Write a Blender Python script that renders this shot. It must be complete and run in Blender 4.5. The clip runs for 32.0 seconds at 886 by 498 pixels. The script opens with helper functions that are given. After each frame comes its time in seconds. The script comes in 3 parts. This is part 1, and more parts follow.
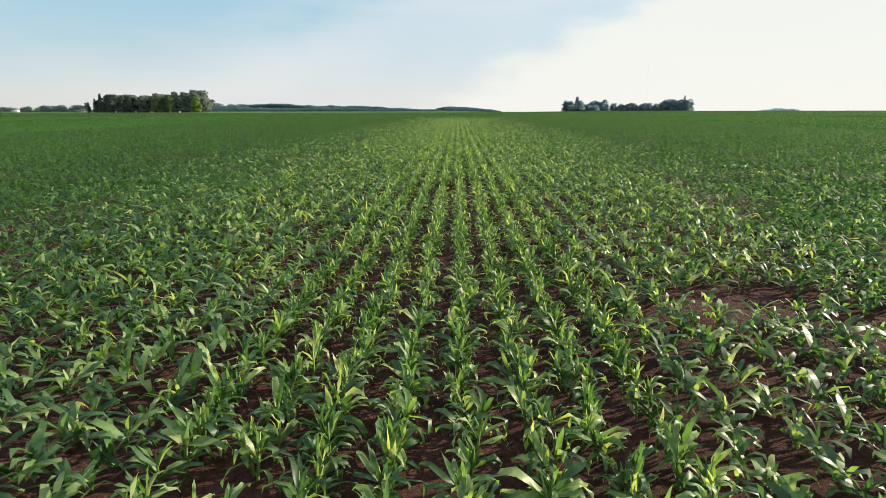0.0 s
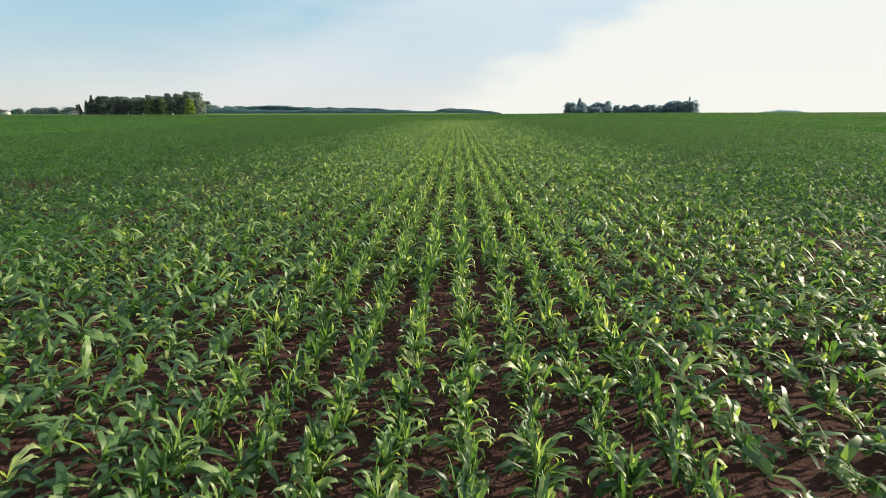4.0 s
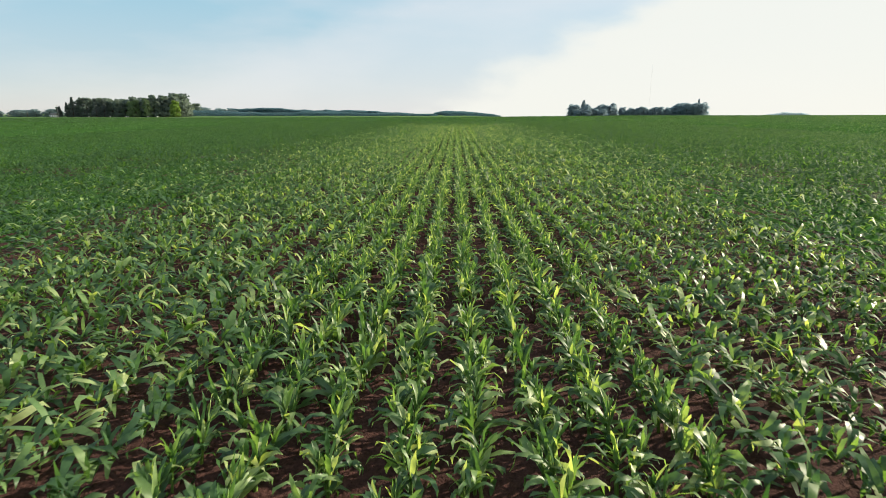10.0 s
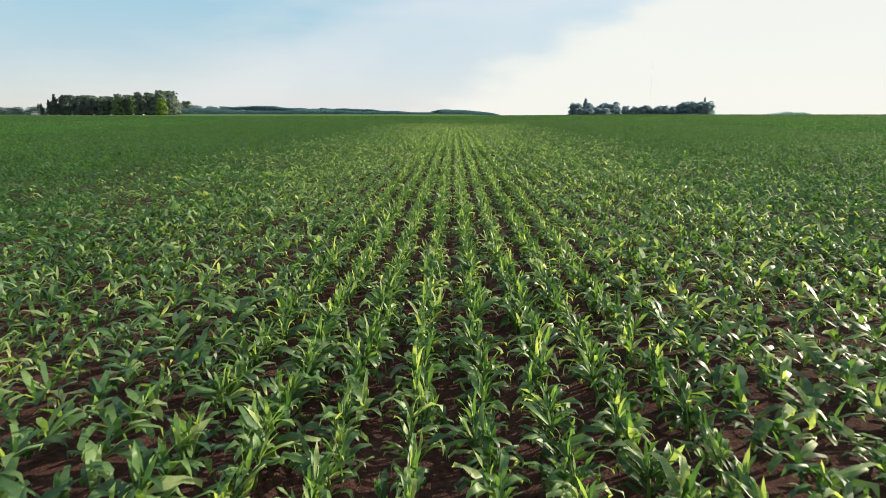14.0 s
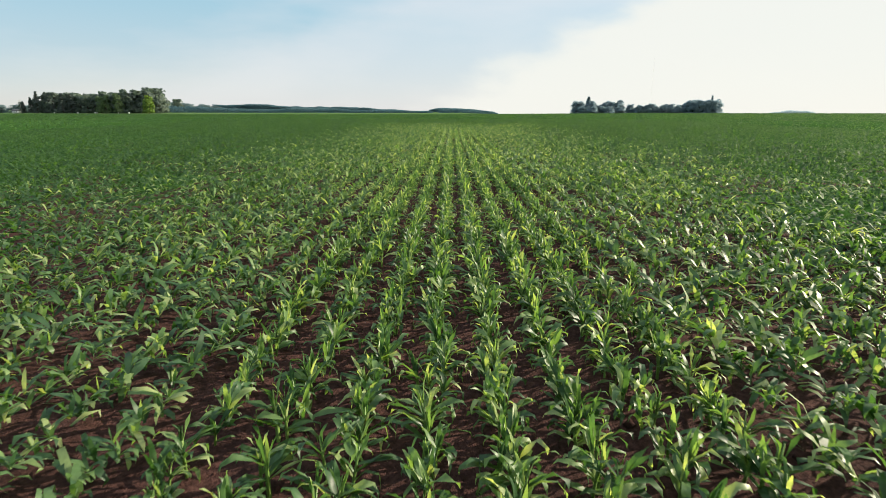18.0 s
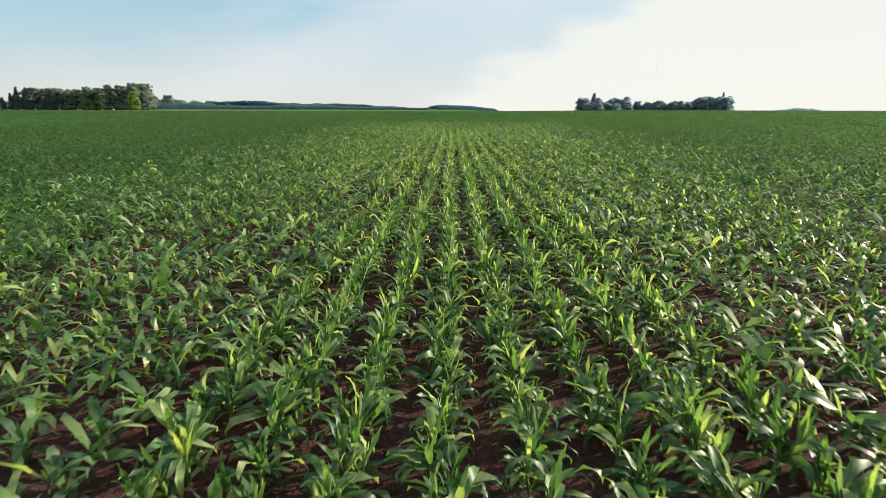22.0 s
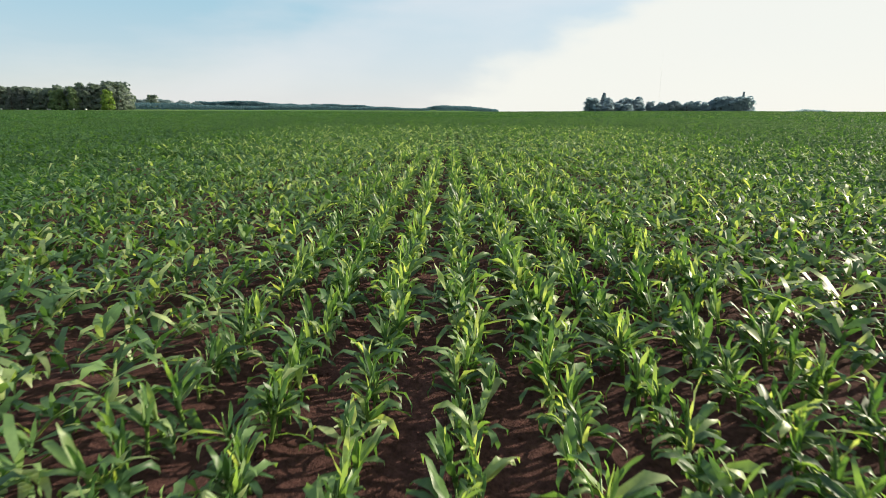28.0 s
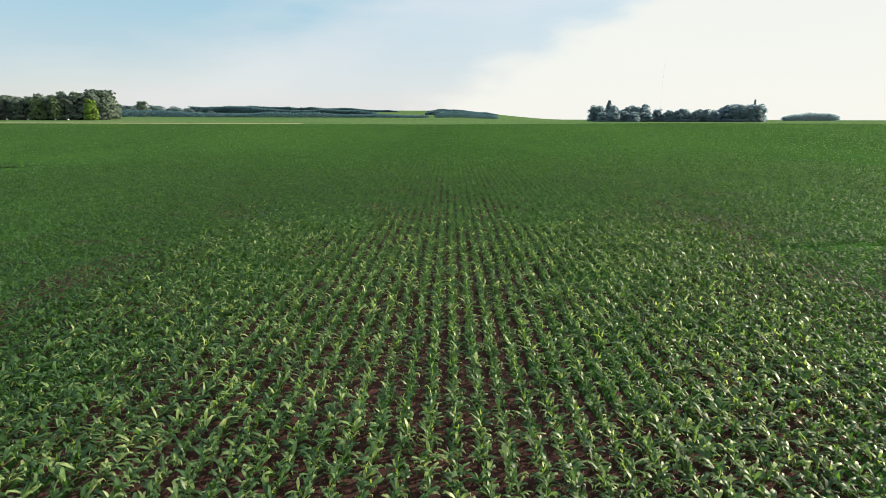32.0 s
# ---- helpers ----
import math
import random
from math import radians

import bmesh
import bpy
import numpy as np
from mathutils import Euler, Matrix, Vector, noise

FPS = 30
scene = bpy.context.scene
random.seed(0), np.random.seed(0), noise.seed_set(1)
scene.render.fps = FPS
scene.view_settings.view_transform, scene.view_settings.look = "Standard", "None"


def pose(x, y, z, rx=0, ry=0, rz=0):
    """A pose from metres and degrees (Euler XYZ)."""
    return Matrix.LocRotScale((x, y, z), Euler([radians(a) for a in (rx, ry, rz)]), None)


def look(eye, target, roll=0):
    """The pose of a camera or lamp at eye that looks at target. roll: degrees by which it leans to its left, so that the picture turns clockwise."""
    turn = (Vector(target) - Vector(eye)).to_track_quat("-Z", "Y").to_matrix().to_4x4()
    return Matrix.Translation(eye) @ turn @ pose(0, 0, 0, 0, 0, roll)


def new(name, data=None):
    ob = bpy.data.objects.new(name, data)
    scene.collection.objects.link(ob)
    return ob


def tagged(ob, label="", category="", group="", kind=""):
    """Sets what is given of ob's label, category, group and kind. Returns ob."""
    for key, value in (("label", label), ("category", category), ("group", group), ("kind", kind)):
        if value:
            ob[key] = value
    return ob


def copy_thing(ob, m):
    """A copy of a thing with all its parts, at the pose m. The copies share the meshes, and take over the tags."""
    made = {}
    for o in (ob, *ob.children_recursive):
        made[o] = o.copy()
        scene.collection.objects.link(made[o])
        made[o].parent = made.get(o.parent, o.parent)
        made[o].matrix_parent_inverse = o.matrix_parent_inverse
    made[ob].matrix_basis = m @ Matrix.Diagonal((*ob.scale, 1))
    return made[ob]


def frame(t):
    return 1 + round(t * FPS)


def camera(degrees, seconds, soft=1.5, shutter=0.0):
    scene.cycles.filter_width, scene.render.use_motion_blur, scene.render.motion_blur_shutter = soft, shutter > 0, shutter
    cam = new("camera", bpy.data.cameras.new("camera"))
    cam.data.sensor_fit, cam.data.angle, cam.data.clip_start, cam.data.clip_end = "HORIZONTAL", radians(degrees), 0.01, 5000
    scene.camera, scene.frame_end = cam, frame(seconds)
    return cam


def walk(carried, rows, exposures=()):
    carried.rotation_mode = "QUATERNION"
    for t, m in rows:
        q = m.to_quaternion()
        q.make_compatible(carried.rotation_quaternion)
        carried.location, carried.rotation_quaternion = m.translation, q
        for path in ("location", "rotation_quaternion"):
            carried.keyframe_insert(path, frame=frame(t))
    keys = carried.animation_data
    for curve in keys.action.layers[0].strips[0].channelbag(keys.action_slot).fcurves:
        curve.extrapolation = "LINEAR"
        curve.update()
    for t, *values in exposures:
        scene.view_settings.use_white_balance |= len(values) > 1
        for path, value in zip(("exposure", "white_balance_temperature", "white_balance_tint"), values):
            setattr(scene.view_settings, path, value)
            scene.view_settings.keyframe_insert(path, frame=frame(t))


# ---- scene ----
cam = camera(78.0, 32.0, soft=0.85, shutter=0.1)
walk(cam, [
    (0, pose(-0.106, 0.000, 3.800, 75.616, 0.086, 1.477)),
    (0.5, pose(-0.108, 1.243, 3.797, 75.568, 0.089, 1.477)),
    (1, pose(-0.109, 2.738, 3.794, 75.548, 0.096, 1.473)),
    (1.5, pose(-0.112, 4.462, 3.792, 75.557, 0.108, 1.467)),
    (2, pose(-0.114, 6.391, 3.789, 75.587, 0.120, 1.461)),
    (2.5, pose(-0.117, 8.485, 3.785, 75.633, 0.125, 1.456)),
    (3, pose(-0.120, 10.702, 3.780, 75.685, 0.122, 1.454)),
    (3.5, pose(-0.123, 12.992, 3.774, 75.739, 0.110, 1.455)),
    (5.5, pose(-0.140, 22.402, 3.739, 75.949, 0.172, 1.424)),
    (6, pose(-0.146, 24.784, 3.730, 75.970, 0.169, 1.416)),
    (6.5, pose(-0.154, 27.195, 3.721, 75.992, 0.168, 1.409)),
    (7, pose(-0.162, 29.654, 3.711, 76.011, 0.162, 1.399)),
    (7.5, pose(-0.171, 32.173, 3.702, 76.024, 0.153, 1.387)),
    (8, pose(-0.180, 34.757, 3.692, 76.033, 0.144, 1.377)),
    (8.5, pose(-0.190, 37.406, 3.681, 76.045, 0.134, 1.367)),
    (9, pose(-0.200, 40.091, 3.670, 76.056, 0.122, 1.354)),
    (9.5, pose(-0.210, 42.746, 3.658, 76.060, 0.110, 1.334)),
    (10, pose(-0.220, 45.346, 3.646, 76.054, 0.099, 1.312)),
    (10.5, pose(-0.231, 47.894, 3.633, 76.041, 0.087, 1.296)),
    (11, pose(-0.242, 50.432, 3.620, 76.022, 0.073, 1.285)),
    (11.5, pose(-0.254, 53.004, 3.605, 75.998, 0.066, 1.266)),
    (12, pose(-0.268, 55.659, 3.590, 75.972, 0.061, 1.233)),
    (12.5, pose(-0.283, 58.379, 3.574, 75.951, 0.045, 1.195)),
    (13, pose(-0.300, 61.129, 3.557, 75.939, 0.021, 1.155)),
    (13.5, pose(-0.318, 63.854, 3.539, 75.928, -0.001, 1.111)),
    (14, pose(-0.339, 66.584, 3.520, 75.919, -0.013, 1.072)),
    (14.5, pose(-0.362, 69.309, 3.500, 75.914, -0.014, 1.043)),
    (16.5, pose(-0.472, 80.136, 3.414, 75.857, -0.047, 0.963)),
    (17, pose(-0.502, 82.835, 3.390, 75.846, -0.041, 0.923)),
    (17.5, pose(-0.532, 85.542, 3.365, 75.820, -0.046, 0.901)),
    (18, pose(-0.560, 88.269, 3.340, 75.781, -0.057, 0.891)),
    (18.5, pose(-0.586, 91.030, 3.314, 75.732, -0.065, 0.879)),
    (19, pose(-0.610, 93.846, 3.286, 75.676, -0.074, 0.863)),
    (19.5, pose(-0.631, 96.730, 3.258, 75.624, -0.085, 0.846)),
    (20, pose(-0.651, 99.687, 3.230, 75.581, -0.092, 0.837)),
    (20.5, pose(-0.668, 102.708, 3.203, 75.548, -0.097, 0.834)),
    (21, pose(-0.684, 105.809, 3.177, 75.523, -0.108, 0.833)),
    (21.5, pose(-0.699, 108.979, 3.150, 75.506, -0.119, 0.836)),
    (22, pose(-0.713, 112.207, 3.121, 75.497, -0.130, 0.847)),
    (22.5, pose(-0.727, 115.483, 3.089, 75.494, -0.139, 0.857)),
    (23, pose(-0.742, 118.790, 3.050, 75.498, -0.144, 0.858)),
    (23.5, pose(-0.756, 122.112, 3.006, 75.508, -0.147, 0.856)),
    (24, pose(-0.772, 125.454, 2.958, 75.522, -0.151, 0.855)),
    (24.5, pose(-0.788, 128.794, 2.906, 75.536, -0.154, 0.845)),
    (25, pose(-0.805, 132.142, 2.850, 75.551, -0.154, 0.821)),
    (25.5, pose(-0.823, 135.490, 2.786, 75.565, -0.151, 0.792)),
    (27.5, pose(-0.897, 148.625, 2.520, 75.594, -0.220, 0.759)),
    (28, pose(-0.913, 151.791, 2.480, 75.601, -0.213, 0.789)),
    (28.5, pose(-0.927, 154.889, 2.490, 75.611, -0.206, 0.793)),
    (29, pose(-0.939, 157.940, 2.580, 75.611, -0.206, 0.780)),
    (29.5, pose(-0.947, 160.924, 2.800, 75.612, -0.216, 0.771)),
    (30, pose(-0.953, 163.845, 3.370, 75.615, -0.216, 0.766)),
    (30.5, pose(-0.955, 166.701, 4.690, 75.611, -0.193, 0.756)),
    (31, pose(-0.956, 169.513, 6.430, 75.614, -0.161, 0.739)),
    (31.5, pose(-0.956, 172.320, 7.920, 75.639, -0.136, 0.718)),
    (32, pose(-0.955, 175.212, 9.450, 75.685, -0.119, 0.690)),
], exposures=[(0, 0.83), (32, 0.83)])

# ---------------------------------------------------------------- light
SUN_AZ, SUN_EL = radians(66), radians(22)      # to the right of the rows' direction, above the horizon
world = bpy.data.worlds.new("world")
scene.world = world
world.use_nodes = True
wn, wl = world.node_tree.nodes, world.node_tree.links
wn.clear()
w_out = wn.new("ShaderNodeOutputWorld")
w_bg = wn.new("ShaderNodeBackground")
w_bg.inputs["Strength"].default_value = 0.079
sky = wn.new("ShaderNodeTexSky")
sky.sky_type = "NISHITA"
sky.sun_disc = False
sky.sun_elevation, sky.sun_rotation = SUN_EL, SUN_AZ
sky.air_density, sky.dust_density, sky.ozone_density = 1.0, 0.45, 2.0
w_coord = wn.new("ShaderNodeTexCoord")
w_axes = wn.new("ShaderNodeSeparateXYZ")
wl.new(w_coord.outputs["Generated"], w_axes.inputs["Vector"])


def sky_sum(operation, a, b=0.0, c=0.0):
    """One arithmetic step of the sky; a, b and c are sockets or numbers."""
    node = wn.new("ShaderNodeMath")
    node.operation = operation
    for socket, value in zip(node.inputs, (a, b, c)):
        if isinstance(value, (int, float)):
            socket.default_value = value
        else:
            wl.new(value, socket)
    return node.outputs["Value"]


def sky_noise(scale, detail, stretch):
    mapping = wn.new("ShaderNodeMapping")
    mapping.inputs["Scale"].default_value = stretch
    noise = wn.new("ShaderNodeTexNoise")
    noise.inputs["Scale"].default_value, noise.inputs["Detail"].default_value = scale, detail
    wl.new(w_coord.outputs["Generated"], mapping.inputs["Vector"])
    wl.new(mapping.outputs["Vector"], noise.inputs["Vector"])
    return noise.outputs["Fac"]


def sky_mix(share, below, above):
    mix = wn.new("ShaderNodeMix")
    mix.data_type = "RGBA"
    for name, value in (("Factor", share), ("A", below), ("B", above)):
        if isinstance(value, (int, float, tuple)):
            mix.inputs[name].default_value = value
        else:
            wl.new(value, mix.inputs[name])
    return mix.outputs["Result"]


def cloud_edge(azimuth, height, slope, wave, soft, share):
    """Cover of a cloud bank below a slanting, billowing upper edge."""
    edge = sky_sum("MULTIPLY_ADD", sky_sum("SUBTRACT", sky_azimuth, azimuth), slope, height)
    inside = sky_sum("SUBTRACT", edge, w_axes.outputs["Z"])
    inside = sky_sum("MULTIPLY_ADD", sky_sum("SUBTRACT", billow, 0.5), wave, inside)
    cover = wn.new("ShaderNodeMapRange")
    cover.interpolation_type = "SMOOTHSTEP"
    for name, value in (("From Min", -soft * .3), ("From Max", soft), ("To Min", 0.0), ("To Max", share)):
        cover.inputs[name].default_value = value
    wl.new(inside, cover.inputs["Value"])
    return cover.outputs["Result"]


sky_azimuth = sky_sum("ARCTAN2", w_axes.outputs["X"], w_axes.outputs["Y"])
billow = sky_noise(9.0, 6.0, (1.0, 1.0, 2.2))
w_ramp = wn.new("ShaderNodeValToRGB")
while len(w_ramp.color_ramp.elements) < 4:
    w_ramp.color_ramp.elements.new(0.5)
for e, (p, c) in zip(w_ramp.color_ramp.elements, ((0.0, (5.4, 5.5, 5.65)), (0.06, (4.2, 5.0, 5.55)), (0.17, (2.95, 4.85, 5.7)), (0.6, (4.2, 5.5, 6.3)))):
    e.position, e.color = p, (*c, 1)
wl.new(w_axes.outputs["Z"], w_ramp.inputs["Fac"])
thin = wn.new("ShaderNodeMapRange")
thin.inputs["From Min"].default_value, thin.inputs["From Max"].default_value, thin.inputs["To Max"].default_value = 0.42, 0.66, 0.55
wl.new(sky_noise(1.6, 5.0, (1.6, 1.6, 6.0)), thin.inputs["Value"])
tone = sky_mix(thin.outputs["Result"], w_ramp.outputs["Color"], (6.3, 6.3, 6.4, 1))          # thin high cloud
tone = sky_mix(0.72, sky.outputs["Color"], tone)
tone = sky_mix(cloud_edge(-0.39, 0.085, 0.38, 0.09, 0.05, 0.42), tone, (5.7, 5.9, 6.1, 1))   # a faint bank in the middle
tone = sky_mix(cloud_edge(0.04, 0.060, 0.50, 0.12, 0.06, 0.85), tone, (6.7, 6.7, 6.2, 1))   # the pale cumulus bank on the sunny side
wl.new(tone, w_bg.inputs["Color"])
wl.new(w_bg.outputs["Background"], w_out.inputs["Surface"])

sun = new("sun", bpy.data.lights.new("sun", "SUN"))
sun.data.energy, sun.data.angle, sun.data.color = 5.0, radians(0.6), (1.0, 0.88, 0.68)
sun_dir = Vector((math.sin(SUN_AZ) * math.cos(SUN_EL), math.cos(SUN_AZ) * math.cos(SUN_EL), math.sin(SUN_EL)))
sun.matrix_world = look(sun_dir * 60, (0, 0, 0))

# ---------------------------------------------------------------- materials


def material(name):
    m = bpy.data.materials.new(name)
    m.use_nodes = True
    m.node_tree.nodes.clear()
    return m, m.node_tree.nodes, m.node_tree.links


def ramp(nodes, stops):
    r = nodes.new("ShaderNodeValToRGB")
    while len(r.color_ramp.elements) < len(stops):
        r.color_ramp.elements.new(0.5)
    for e, (p, c) in zip(r.color_ramp.elements, stops):
        e.position, e.color = p, (*c, 1)
    return r


def noise_node(nodes, links, scale, detail=4.0, rough=0.55, stretch=None):
    co = nodes.new("ShaderNodeTexCoord")
    n = nodes.new("ShaderNodeTexNoise")
    n.inputs["Scale"].default_value, n.inputs["Detail"].default_value, n.inputs["Roughness"].default_value = scale, detail, rough
    if stretch:
        mp = nodes.new("ShaderNodeMapping")
        mp.inputs["Scale"].default_value = stretch
        links.new(co.outputs["Object"], mp.inputs["Vector"])
        links.new(mp.outputs["Vector"], n.inputs["Vector"])
    else:
        links.new(co.outputs["Object"], n.inputs["Vector"])
    return n


def leaf_material(name, stops, through_colour, gloss, share, spec=0.48):
    """Leaf: glossy waxy top, light shining through it, tone varied leaf by leaf and with fine streaks."""
    m, n, l = material(name)
    out = n.new("ShaderNodeOutputMaterial")
    geo = n.new("ShaderNodeNewGeometry")
    obj = n.new("ShaderNodeObjectInfo")
    add = n.new("ShaderNodeMath")
    add.operation = "ADD"
    fract = n.new("ShaderNodeMath")
    fract.operation = "FRACT"
    l.new(geo.outputs["Random Per Island"], add.inputs[0])
    l.new(obj.outputs["Random"], add.inputs[1])
    l.new(add.outputs[0], fract.inputs[0])
    r = ramp(n, stops)
    l.new(fract.outputs[0], r.inputs["Fac"])
    streak = noise_node(n, l, 9.0, 3.0, 0.6)
    sr = ramp(n, [(0.3, (0.72, 0.75, 0.7)), (0.7, (1.2, 1.18, 1.1))])
    l.new(streak.outputs["Fac"], sr.inputs["Fac"])
    mul = n.new("ShaderNodeMix")
    mul.data_type, mul.blend_type = "RGBA", "MULTIPLY"
    mul.inputs["Factor"].default_value = 1.0
    l.new(r.outputs["Color"], mul.inputs["A"])
    l.new(sr.outputs["Color"], mul.inputs["B"])
    p = n.new("ShaderNodeBsdfPrincipled")
    p.inputs["Roughness"].default_value = gloss
    p.inputs["Specular IOR Level"].default_value = spec
    l.new(mul.outputs["Result"], p.inputs["Base Color"])
    t = n.new("ShaderNodeBsdfTranslucent")
    tm = n.new("ShaderNodeMix")
    tm.data_type, tm.blend_type = "RGBA", "MULTIPLY"
    tm.inputs["Factor"].default_value = 1.0
    tm.inputs["B"].default_value = (*through_colour, 1)
    l.new(mul.outputs["Result"], tm.inputs["A"])
    l.new(tm.outputs["Result"], t.inputs["Color"])
    mix = n.new("ShaderNodeMixShader")
    mix.inputs["Fac"].default_value = share
    l.new(p.outputs["BSDF"], mix.inputs[1])
    l.new(t.outputs["BSDF"], mix.inputs[2])
    l.new(mix.outputs["Shader"], out.inputs["Surface"])
    return m


def surface_material(name, stops, scale, rough=0.9, bump=0.0, bump_scale=40.0, stretch=None, fine=None, spec=0.4):
    m, n, l = material(name)
    out = n.new("ShaderNodeOutputMaterial")
    p = n.new("ShaderNodeBsdfPrincipled")
    p.inputs["Roughness"].default_value = rough
    p.inputs["Specular IOR Level"].default_value = spec
    big = noise_node(n, l, scale, 5.0, 0.6, stretch)
    r = ramp(n, stops)
    l.new(big.outputs["Fac"], r.inputs["Fac"])
    last = r.outputs["Color"]
    if fine:
        small = noise_node(n, l, fine, 4.0, 0.65)
        fr = ramp(n, [(0.32, (0.5, 0.5, 0.5)), (0.68, (1.45, 1.45, 1.4))])
        l.new(small.outputs["Fac"], fr.inputs["Fac"])
        mul = n.new("ShaderNodeMix")
        mul.data_type, mul.blend_type = "RGBA", "MULTIPLY"
        mul.inputs["Factor"].default_value = 1.0
        l.new(last, mul.inputs["A"])
        l.new(fr.outputs["Color"], mul.inputs["B"])
        last = mul.outputs["Result"]
    l.new(last, p.inputs["Base Color"])
    if bump:
        b = n.new("ShaderNodeBump")
        b.inputs["Strength"].default_value, b.inputs["Distance"].default_value = bump, 0.05
        bn = noise_node(n, l, bump_scale, 6.0, 0.65)
        l.new(bn.outputs["Fac"], b.inputs["Height"])
        l.new(b.outputs["Normal"], p.inputs["Normal"])
    l.new(p.outputs["BSDF"], out.inputs["Surface"])
    return m


# The palest stops stand for sheen on leaf tops, painted as leaf colour.
CORN = [(0.0, (0.040, 0.094, 0.042)), (0.4, (0.076, 0.160, 0.062)), (0.75, (0.172, 0.280, 0.104)), (1.0, (0.38, 0.455, 0.22))]
m_corn = leaf_material("corn_leaf", CORN, (1.75, 1.70, 0.66), 0.46, 0.46, 0.55)
# Darker copy of the corn leaf: shade among far plants, put into the colour.
m_corn_dark = leaf_material("corn_leaf_darkened", [(0.0, (0.030, 0.078, 0.033)), (0.5, (0.050, 0.112, 0.045)), (1.0, (0.094, 0.178, 0.070))], (1.85, 1.85, 0.60), 0.6, 0.5, 0.36)
m_stalk = leaf_material("corn_stalk", [(0.0, (0.10, 0.19, 0.04)), (1.0, (0.16, 0.26, 0.06))], (1.2, 1.2, 0.8), 0.45, 0.15)
m_soil = surface_material("dark_soil", [(0.3, (0.056, 0.028, 0.025)), (0.55, (0.069, 0.034, 0.031)), (0.8, (0.085, 0.043, 0.040))], 1.3, 1.0, 0.9, 26.0, fine=14.0, spec=0.1)
# Base colour darkened for the shade that dense leaves throw on each other.
m_far_corn = surface_material("far_corn", [(0.3, (0.034, 0.086, 0.022)), (0.55, (0.043, 0.104, 0.026)), (0.75, (0.054, 0.122, 0.032))], 0.02, 1.0, 0.8, 6.0, (1.0, 0.35, 1.0), fine=2.5, spec=0.0)
# Lightened and turned bluish: haze before the dark trees, put into the colour.
m_tree = leaf_material("tree_leaf", [(0.0, (0.11, 0.145, 0.155)), (0.5, (0.13, 0.175, 0.165)), (1.0, (0.17, 0.215, 0.17))], (1.2, 1.3, 0.9), 0.8, 0.45)
m_tree_light = leaf_material("light_tree_leaf", [(0.0, (0.10, 0.19, 0.03)), (1.0, (0.2, 0.3, 0.05))], (1.4, 1.4, 0.7), 0.55, 0.4)
m_mid = leaf_material("mid_tree_leaf", [(0.0, (0.10, 0.16, 0.09)), (1.0, (0.16, 0.23, 0.11))], (1.3, 1.3, 0.8), 0.8, 0.45)
m_conifer = leaf_material("spruce_needles", [(0.0, (0.095, 0.12, 0.13)), (1.0, (0.115, 0.145, 0.145))], (1.0, 1.2, 0.8), 0.8, 0.3)
# Haze over the far trees is put into this leaf colour.
m_hazy = leaf_material("haze_tinted_leaf", [(0.0, (0.15, 0.22, 0.25)), (1.0, (0.19, 0.26, 0.285))], (1.0, 1.1, 1.1), 0.9, 0.5)
# The same for the horizon woods: haze painted as a bluer leaf.
m_haze_blue = leaf_material("haze_tinted_wood", [(0.0, (0.075, 0.15, 0.195)), (1.0, (0.105, 0.185, 0.23))], (1.0, 1.1, 1.1), 0.9, 0.5)
# Pale blue leaf colour stands for the bright haze in front of the group.
m_group = leaf_material("haze_tinted_group_leaf", [(0.0, (0.28, 0.37, 0.45)), (1.0, (0.32, 0.41, 0.49))], (1.15, 1.15, 1.15), 0.95, 0.75)
m_bark = surface_material("bark", [(0.3, (0.05, 0.038, 0.03)), (0.7, (0.12, 0.095, 0.075))], 3.0, 0.9, 0.6, 30.0)
m_verge = surface_material("dry_grass", [(0.3, (0.22, 0.21, 0.10)), (0.7, (0.34, 0.31, 0.17))], 0.08, 0.9, fine=3.0)
m_wood = surface_material("weathered_pole", [(0.3, (0.25, 0.22, 0.19)), (0.7, (0.4, 0.37, 0.33))], 4.0, 0.85)
m_white = surface_material("white_paint", [(0.3, (0.7, 0.7, 0.68)), (0.7, (0.82, 0.82, 0.8))], 1.0, 0.6)
m_roof = surface_material("grey_roof", [(0.3, (0.16, 0.15, 0.15)), (0.7, (0.26, 0.25, 0.24))], 1.0, 0.7)
m_glass = surface_material("dark_window", [(0.3, (0.02, 0.025, 0.03)), (0.7, (0.03, 0.035, 0.04))], 1.0, 0.1)

# ---------------------------------------------------------------- mesh helpers


def tri_mesh(name, verts, tris, mats, index=None, smooth=True):
    """A mesh of triangles from arrays."""
    verts, tris = np.asarray(verts, np.float32), np.asarray(tris, np.int32)
    me = bpy.data.meshes.new(name)
    me.vertices.add(len(verts))
    me.vertices.foreach_set("co", verts.ravel())
    me.loops.add(tris.size)
    me.loops.foreach_set("vertex_index", tris.ravel())
    me.polygons.add(len(tris))
    me.polygons.foreach_set("loop_start", np.arange(0, tris.size, 3, dtype=np.int32))
    if smooth:
        me.polygons.foreach_set("use_smooth", np.ones(len(tris), bool))
    for m in mats:
        me.materials.append(m)
    if index is not None:
        me.polygons.foreach_set("material_index", np.asarray(index, np.int32))
    me.update(calc_edges=True)
    return me


def part(name, me, parent, label=""):
    ob = new(name, me)
    ob.parent = parent
    return tagged(ob, label)


def join(pieces):
    """One pair of arrays from several (verts, tris)."""
    vs, ts, at = [], [], 0
    for v, t in pieces:
        vs.append(v)
        ts.append(np.asarray(t, np.int32) + at)
        at += len(v)
    return np.concatenate(vs), np.concatenate(ts)


